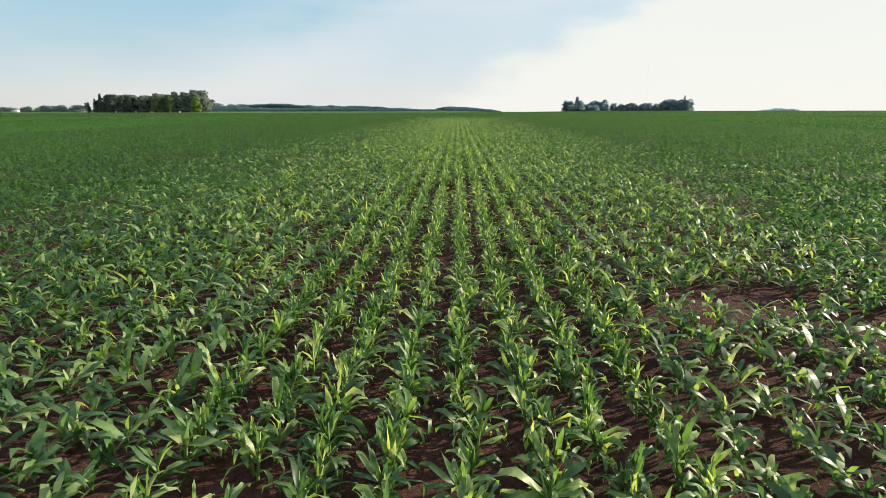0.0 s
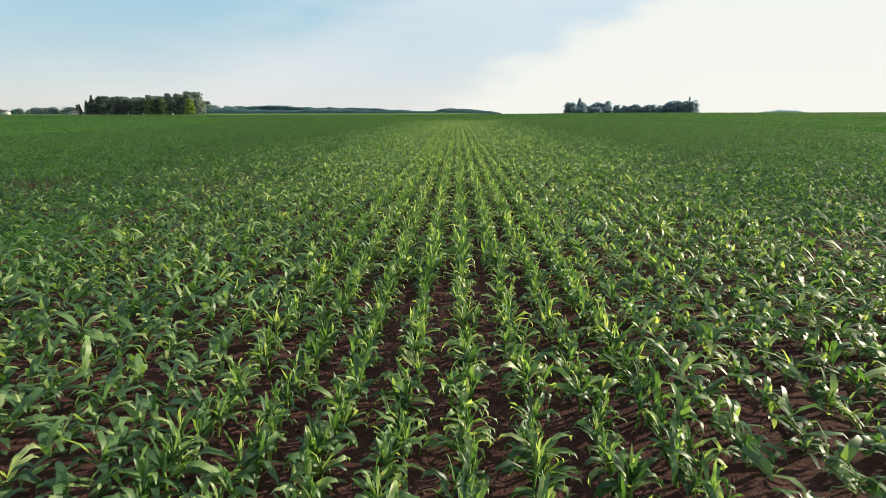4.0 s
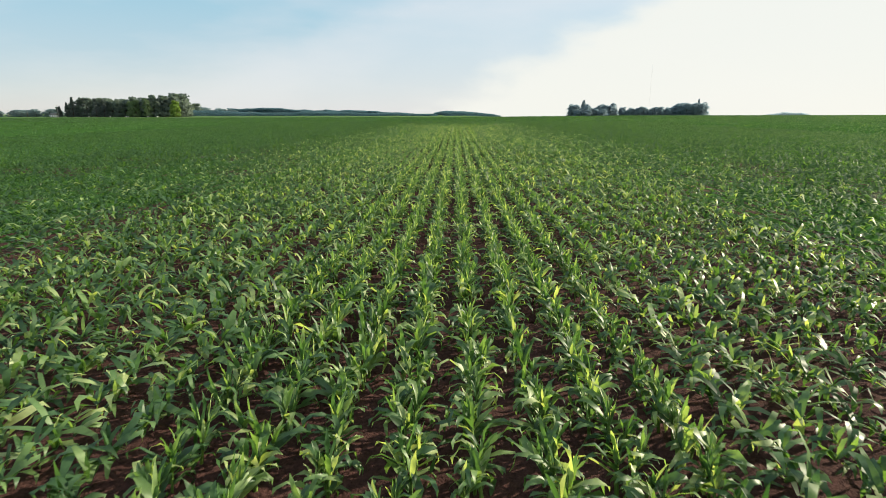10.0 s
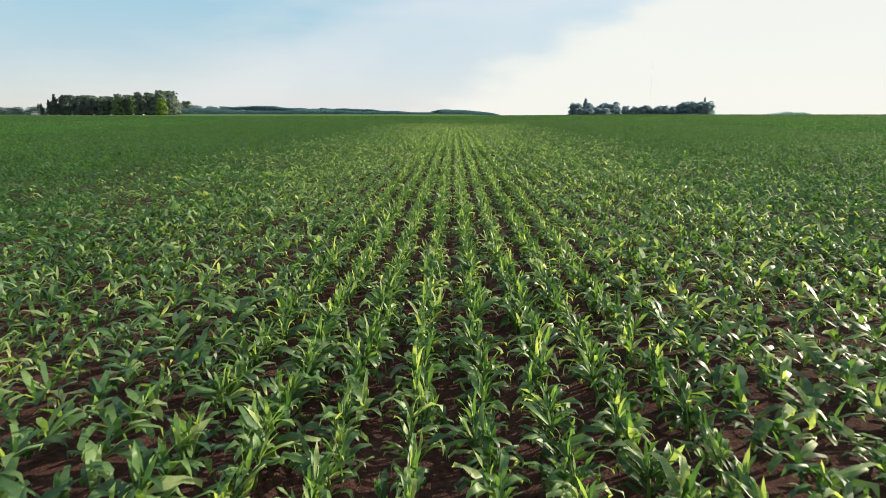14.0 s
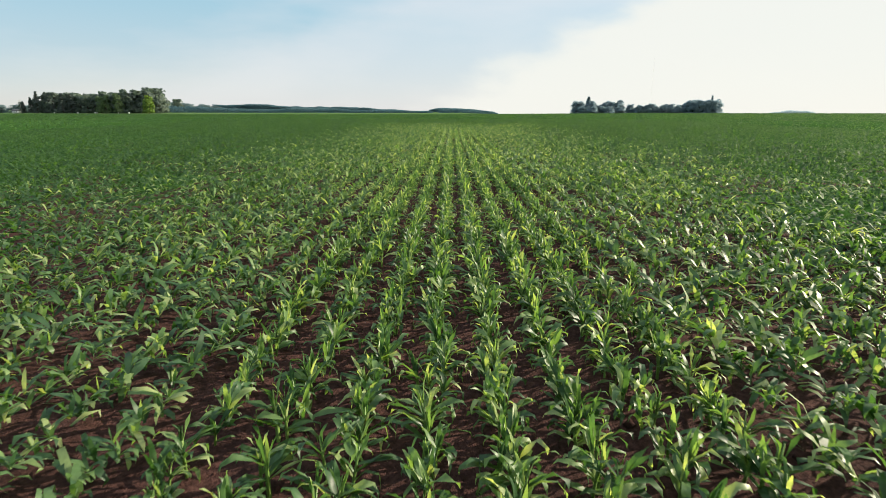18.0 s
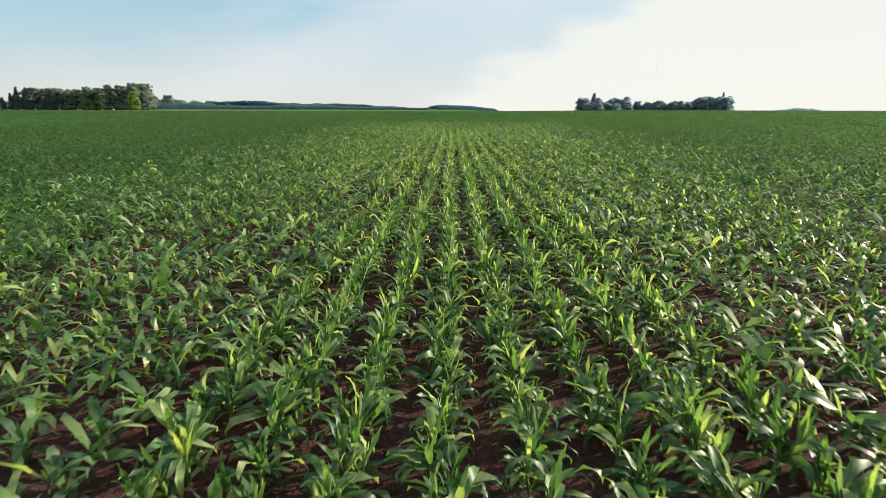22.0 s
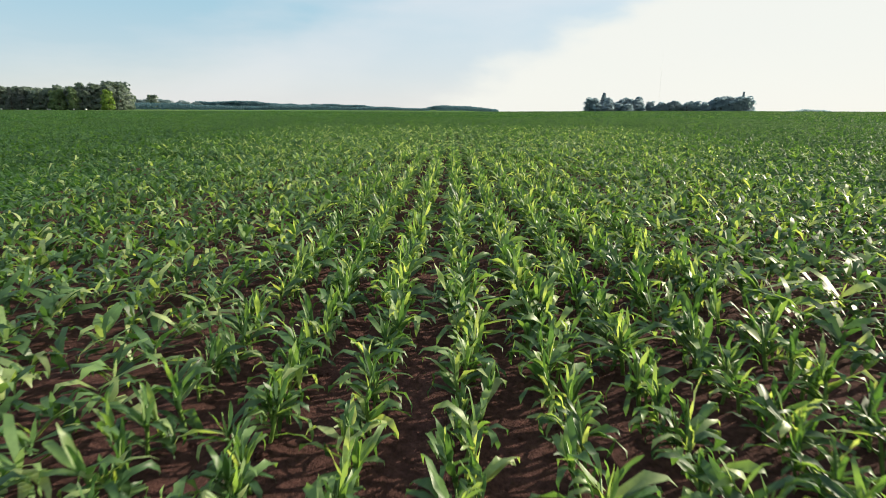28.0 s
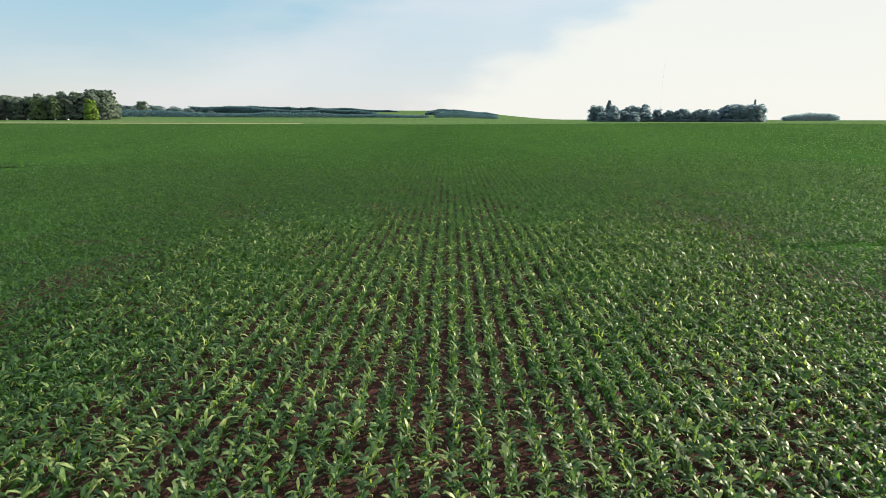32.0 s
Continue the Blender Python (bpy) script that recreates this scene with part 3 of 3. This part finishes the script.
def broad_tree(seed, leaf, label, spread_by=1.0):
    """A broadleaf tree 10 m high: tapered trunk with limbs, crown of lobes of leaf clumps."""
    rng = np.random.default_rng(seed)
    tree = new("tree")
    wood = [tube([(0, 0, -.2), (rng.uniform(-.1, .1), 0, 1.5), (rng.uniform(-.2, .2), rng.uniform(-.2, .2), 4), (0, 0, 7)], [.34, .26, .19, .05], 8)]
    leaves = []
    for i in range(14):
        turn, up = rng.uniform(0, 2 * math.pi), .9 + 7.7 * (i + rng.random()) / 14
        out = spread_by * (2.5 - .3 * abs(up - 4.2)) * rng.uniform(.45, 1.0)
        c = np.array((math.cos(turn) * out, math.sin(turn) * out, up))
        wood.append(tube([(0, 0, max(.5, up - 2.2)), tuple(c * (.55, .55, 1) - (0, 0, .8)), tuple(c)], [.12, .08, .02], 5))
        r = rng.uniform(.95, 1.65)
        leaves.append(lobe_leaves(rng, c, (r * spread_by, r * spread_by, r * .85), 42, .5))
    for i in range(7):
        turn, out = i * .9 + rng.uniform(-.3, .3), spread_by * rng.uniform(1.3, 2.1)
        leaves.append(lobe_leaves(rng, (math.cos(turn) * out, math.sin(turn) * out, rng.uniform(.5, 1.4)), (1.2 * spread_by, 1.2 * spread_by, 1.0), 42, .46))
    leaves.append(lobe_leaves(rng, (0, 0, 4.6), (2.0 * spread_by, 2.0 * spread_by, 4.2), 150, .6))
    part("trunk", tri_mesh("trunk", *join(wood), [m_bark]), tree)
    part("crown", tri_mesh("crown", *join(leaves), [leaf], smooth=False), tree)
    return tagged(tree, label, "tree", "trees behind the field")


def spire_tree(seed, leaf, label):
    """A conifer 10 m high: whorls of drooping boughs round a straight trunk."""
    rng = np.random.default_rng(seed)
    tree = new("conifer")
    part("trunk", tri_mesh("trunk", *tube([(0, 0, -.2), (0, 0, 5), (0, 0, 9.8)], [.22, .13, .02], 7), [m_bark]), tree)
    boughs = []
    for i in range(22):
        up = .9 + i * .41
        reach = 1.75 * (1 - up / 10.6) + .12
        for k in range(7):
            turn = rng.uniform(0, 2 * math.pi)
            c = (math.cos(turn) * reach * .6, math.sin(turn) * reach * .6, up - reach * .2)
            boughs.append(lobe_leaves(rng, c, (reach * .45, reach * .45, .28), 9, .26))
    part("crown", tri_mesh("crown", *join(boughs), [leaf], smooth=False), tree)
    return tagged(tree, label, "conifer", "conifers behind the field")


def stand(kinds_here, places):
    """Sets trees out: the first ones are the built ones, the others copies. places: x, y, height, width factor."""
    for i, (x, y, height, wide, turn) in enumerate(places):
        x, y, k = x * AFAR, y * AFAR, height * AFAR / 10
        m = Matrix.LocRotScale((x, y, .02 + float(land(x, y))), Euler((0, 0, turn)), None)
        tree = kinds_here[i] if i < len(kinds_here) else copy_thing(kinds_here[i % len(kinds_here)], m)
        tree.matrix_basis = m @ Matrix.Diagonal((k * wide, k * wide, k, 1))


R = random.Random(4)


def nearer(places):
    """Moves the farm wood up to the field's edge."""
    return [(x * .94, y - 42, h * 1.1, w, t) for x, y, h, w, t in places]


def belt(count, x0, x1, y0, y1, outline, wide=1.0):
    """Tree places spread between two ends, under an outline of (x, height)."""
    xs, hs = zip(*outline)
    out = []
    for i in range(count):
        x = x0 + (x1 - x0) * (i + R.uniform(.1, .9)) / count
        out.append((x, R.uniform(y0, y1), float(np.interp(x, xs, hs)) * R.uniform(.86, 1.02), wide * R.uniform(.85, 1.15), R.uniform(0, 6.3)))
    return out


# farm wood on one side: dense broadleaf trees, spruces at one end, a light green tree in front
wood_outline = [(-458, 8), (-446, 10), (-436, 14), (-427, 18), (-415, 19.5), (-390, 19), (-350, 19.5), (-336, 20.5), (-328, 24), (-318, 25), (-312, 20), (-304, 11)]
stand([broad_tree(s, m_tree, "tall dark green broadleaf tree in the farm wood") for s in (1, 2, 3, 4, 5)],
      nearer(belt(26, -446, -307, 668, 682, wood_outline, 1.15) + belt(24, -442, -311, 686, 720, wood_outline, 1.25)))
stand([spire_tree(s, m_conifer, "dark pointed spruce at the end of the wood") for s in (11, 12, 13)],
      nearer([(-424, 664, 19, 1.3, 0), (-418, 668, 18.5, 1.3, 1), (-412, 665, 17.8, 1.4, 2), (-433, 667, 14, 1.4, 3), (-442, 668, 10.5, 1.5, 4), (-398, 664, 17.5, 1.6, 5), (-391, 667, 17, 1.7, 1)]))
stand([broad_tree(s, m_tree_light, "light yellow-green tree in front of the wood") for s in (21, 22)],
      nearer([(-306, 659, 16, .9, 0), (-311, 661, 13, .8, 2)]))
stand([broad_tree(s, m_mid, "mid-green tree in front of the dark wood") for s in (23, 24)],
      nearer([(-352, 662, 17, 1.0, 0), (-340, 663, 17.5, 1.0, 2), (-358, 664, 16, 1.1, 4)]))
# low trees on both sides of the wood, haze in their leaf colour, and lone ones
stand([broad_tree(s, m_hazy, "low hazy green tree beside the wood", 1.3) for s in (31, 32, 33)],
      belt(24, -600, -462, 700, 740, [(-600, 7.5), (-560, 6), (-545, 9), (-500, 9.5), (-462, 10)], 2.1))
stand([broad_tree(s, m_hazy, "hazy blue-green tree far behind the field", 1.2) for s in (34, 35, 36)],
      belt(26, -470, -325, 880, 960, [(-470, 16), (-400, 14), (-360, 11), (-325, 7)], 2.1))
stand([broad_tree(37, m_tree, "lone round dark green tree beyond the field", 1.2)], [(-379, 858, 19.5, 1.4, 0)])
# the second wood, against the light, its haze mixed into the leaf colour
wood_b = [(126, 13), (131, 16.2), (142, 16.7), (149, 11), (155, 10), (162, 15.8), (178, 16.2), (186, 11.7), (200, 11.7), (222, 12.2), (230, 10.2), (234, 10.7), (236, 16.2), (255, 15.7), (272, 16.2), (277, 14)]
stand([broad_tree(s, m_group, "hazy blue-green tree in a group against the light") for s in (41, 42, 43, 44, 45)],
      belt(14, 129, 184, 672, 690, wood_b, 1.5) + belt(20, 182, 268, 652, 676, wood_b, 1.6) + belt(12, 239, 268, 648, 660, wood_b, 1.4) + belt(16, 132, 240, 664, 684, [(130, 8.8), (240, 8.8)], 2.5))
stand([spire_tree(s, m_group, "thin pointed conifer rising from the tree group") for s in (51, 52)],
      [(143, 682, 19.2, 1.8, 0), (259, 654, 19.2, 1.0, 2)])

# woods on the horizon, blued in the leaf colour for haze
wood_rng = np.random.default_rng(77)


def horizon_wood(name, label, x0, x1, y, outline, count, size, leaf=m_haze_blue):
    x0, x1, y, outline = x0 * AFAR, x1 * AFAR, y * AFAR, [(p * AFAR, h * AFAR) for p, h in outline]
    xs, hs = zip(*outline)
    x = wood_rng.uniform(x0, x1, count)
    top = np.interp(x, xs, hs) * (1 + .22 * grid_noise(np.random.default_rng(78), x, x * 0, 26.0))
    p = np.stack([x, y + wood_rng.uniform(-12, 12, count), top * wood_rng.random(count) ** .8], 1)
    a = wood_rng.normal(size=(count, 3))
    a /= np.linalg.norm(a, axis=1)[:, None]
    b = np.cross(a, wood_rng.normal(size=(count, 3)))
    b /= np.linalg.norm(b, axis=1)[:, None]
    v = np.stack([p - a * size, p + b * size * .8, p + a * size, p - b * size * .8], 1).reshape(-1, 3)
    v[:, 2] = np.maximum(v[:, 2], 0) + land(v[:, 0], v[:, 1])
    q = np.arange(count)[:, None] * 4
    tagged(new(name, tri_mesh(name, v, np.concatenate([q + (0, 1, 2), q + (0, 2, 3)]), [leaf], smooth=False)), label, "woods", kind="stuff")


horizon_wood("distant_woods", "long line of distant woods, tinted blue-grey for haze", -800, -170, 2000, [(-800, 6), (-720, 14), (-640, 20), (-560, 17), (-420, 12), (-300, 10), (-170, 3)], 9000, 2.6)
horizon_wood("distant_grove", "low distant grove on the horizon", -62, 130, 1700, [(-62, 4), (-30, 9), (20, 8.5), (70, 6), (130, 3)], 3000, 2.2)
horizon_wood("far_hedge", "low hedge of trees behind the field, tinted blue for haze", -430, -25, 800, [(-430, 8), (-380, 7), (-300, 6), (-200, 5), (-120, 4.5), (-62, 3), (-25, 2)], 10000, .9)
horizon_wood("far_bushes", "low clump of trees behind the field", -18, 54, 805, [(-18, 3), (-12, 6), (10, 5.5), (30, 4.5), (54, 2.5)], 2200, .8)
horizon_wood("middle_woods", "woods between the far fields, tinted blue-grey for haze", -420, -120, 1080, [(-420, 12), (-370, 12), (-300, 10), (-200, 7.5), (-120, 5)], 9000, 1.6)
horizon_wood("middle_grove", "low grove beyond the field, tinted blue-grey for haze", -42, 75, 1120, [(-42, 4), (-25, 6.5), (20, 6), (75, 3)], 2200, 1.4)
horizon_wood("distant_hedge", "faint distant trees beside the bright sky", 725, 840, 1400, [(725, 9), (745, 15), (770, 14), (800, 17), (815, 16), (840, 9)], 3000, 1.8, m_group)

# ---------------------------------------------------------------- poles and farm buildings


def utility_pole(height):
    pole = new("utility_pole")
    part("shaft", tri_mesh("shaft", *tube([(0, 0, -.3), (0, 0, height)], [.2, .13], 8), [m_wood]), pole)
    arm = part("crossarm", tri_mesh("crossarm", *box(-1.2, 1.2, -.09, .09, height - .9, height - .68), [m_wood]), pole)
    for x in (-1.05, -.45, .45, 1.05):
        part("insulator", tri_mesh("insulator", *tube([(x, 0, height - .68), (x, 0, height - .42)], [.07, .05], 6), [m_white]), arm)
    return tagged(pole, "pale wooden utility pole by the farm wood", "utility pole", "utility poles")


first_pole = utility_pole(13.0)
first_pole.matrix_basis = pose(-428, 642, .02)
for x, y in ((-524, 693), (-519, 716), (-566, 687)):
    copy_thing(first_pole, pose(x, y, .02)).scale = (.7, .7, .62)


def farm_house(name, length, depth, wall, label, category):
    """A plain gabled building: walls, roof, door and windows."""
    house = new(name)
    part("wall", tri_mesh("wall", *box(-length / 2, length / 2, -depth / 2, depth / 2, 0, wall), [m_white], smooth=False), house)
    rise, over = depth * .42, .3
    v = np.array([(x, y, z) for x in (-length / 2 - over, length / 2 + over) for y, z in ((-depth / 2 - over, wall - .05), (0, wall + rise), (depth / 2 + over, wall - .05), (0, wall - .04))], np.float32)
    t = np.array([(0, 1, 5), (0, 5, 4), (1, 2, 6), (1, 6, 5), (0, 3, 1), (1, 3, 2), (4, 5, 7), (5, 6, 7), (0, 4, 7), (0, 7, 3), (3, 7, 6), (3, 6, 2)], np.int32)
    part("roof", tri_mesh("roof", v, t, [m_roof], smooth=False), house, "grey pitched roof")
    part("door", tri_mesh("door", *box(-.45, .45, -depth / 2 - .05, -depth / 2 + .02, 0, min(2.05, wall - .1)), [m_wood], smooth=False), house)
    for x in (-length * .32, length * .32):
        part("window", tri_mesh("window", *box(x - .5, x + .5, -depth / 2 - .04, -depth / 2 + .02, wall * .4, wall * .8), [m_glass], smooth=False), house)
    return tagged(house, label, category)


farm_house("farm_house", 9, 7, 3.2, "small white house with a grey roof among low trees", "house").matrix_basis = pose(-572, 716, .02, 0, 0, 12) @ Matrix.Diagonal((.8, .8, .8, 1))
farm_house("shed", 7, 4, 2.4, "low white shed in front of the dark wood", "shed").matrix_basis = pose(-434, 643.5, .02, 0, 0, -8)


def wrapped_bale():
    """A round bale in white film, lying on its side."""
    v, t = tube([(-.62, 0, .62), (-.58, 0, .62), (.58, 0, .62), (.62, 0, .62)], [.5, .62, .62, .5], 14)
    back = np.array([(0, k, k + 1) for k in range(1, 13)], np.int32)[:, ::-1]
    return tagged(new("wrapped_bale", tri_mesh("wrapped_bale", v, np.concatenate([t, back]), [m_white])), "white wrapped bale lying by the wood", "bale", "bales by the wood")


bale = wrapped_bale()
bale.matrix_basis = pose(-394, 640.5, .02, 0, 0, 20)
for i, (x, y) in enumerate(((-370, 639.5), (-354, 641.5), (-352.4, 642.5), (-330, 640.5), (-320, 641.5))):
    copy_thing(bale, pose(x, y, .02, 0, 0, 40 * i))


def radio_mast(height):
    """A slender lattice mast: three legs with rungs, banded."""
    mast = new("radio_mast")
    for k in range(3):
        w = 2 * math.pi * k / 3
        x, y = math.cos(w) * .45, math.sin(w) * .45
        part("leg", tri_mesh("leg", *tube([(x, y, -1), (x, y, height)], [.04, .04], 5), [m_white]), mast)
    for i in range(int(height // 6)):
        z = 3 + i * 6
        ring = [(math.cos(2 * math.pi * k / 3) * .45, math.sin(2 * math.pi * k / 3) * .45) for k in range(3)]
        bars = [tube([(*ring[k], z), (*ring[(k + 1) % 3], z + 3)], [.025, .025], 4) for k in range(3)]
        part("brace", tri_mesh("brace", *join(bars), [m_white]), mast)
    part("antenna", tri_mesh("antenna", *tube([(0, 0, height - .2), (0, 0, height + 4)], [.1, .04], 6), [m_white]), mast)
    return tagged(mast, "thin pale radio mast far behind the trees", "radio mast")


radio_mast(145).matrix_basis = pose(512, 1557, float(land(512, 1557)))
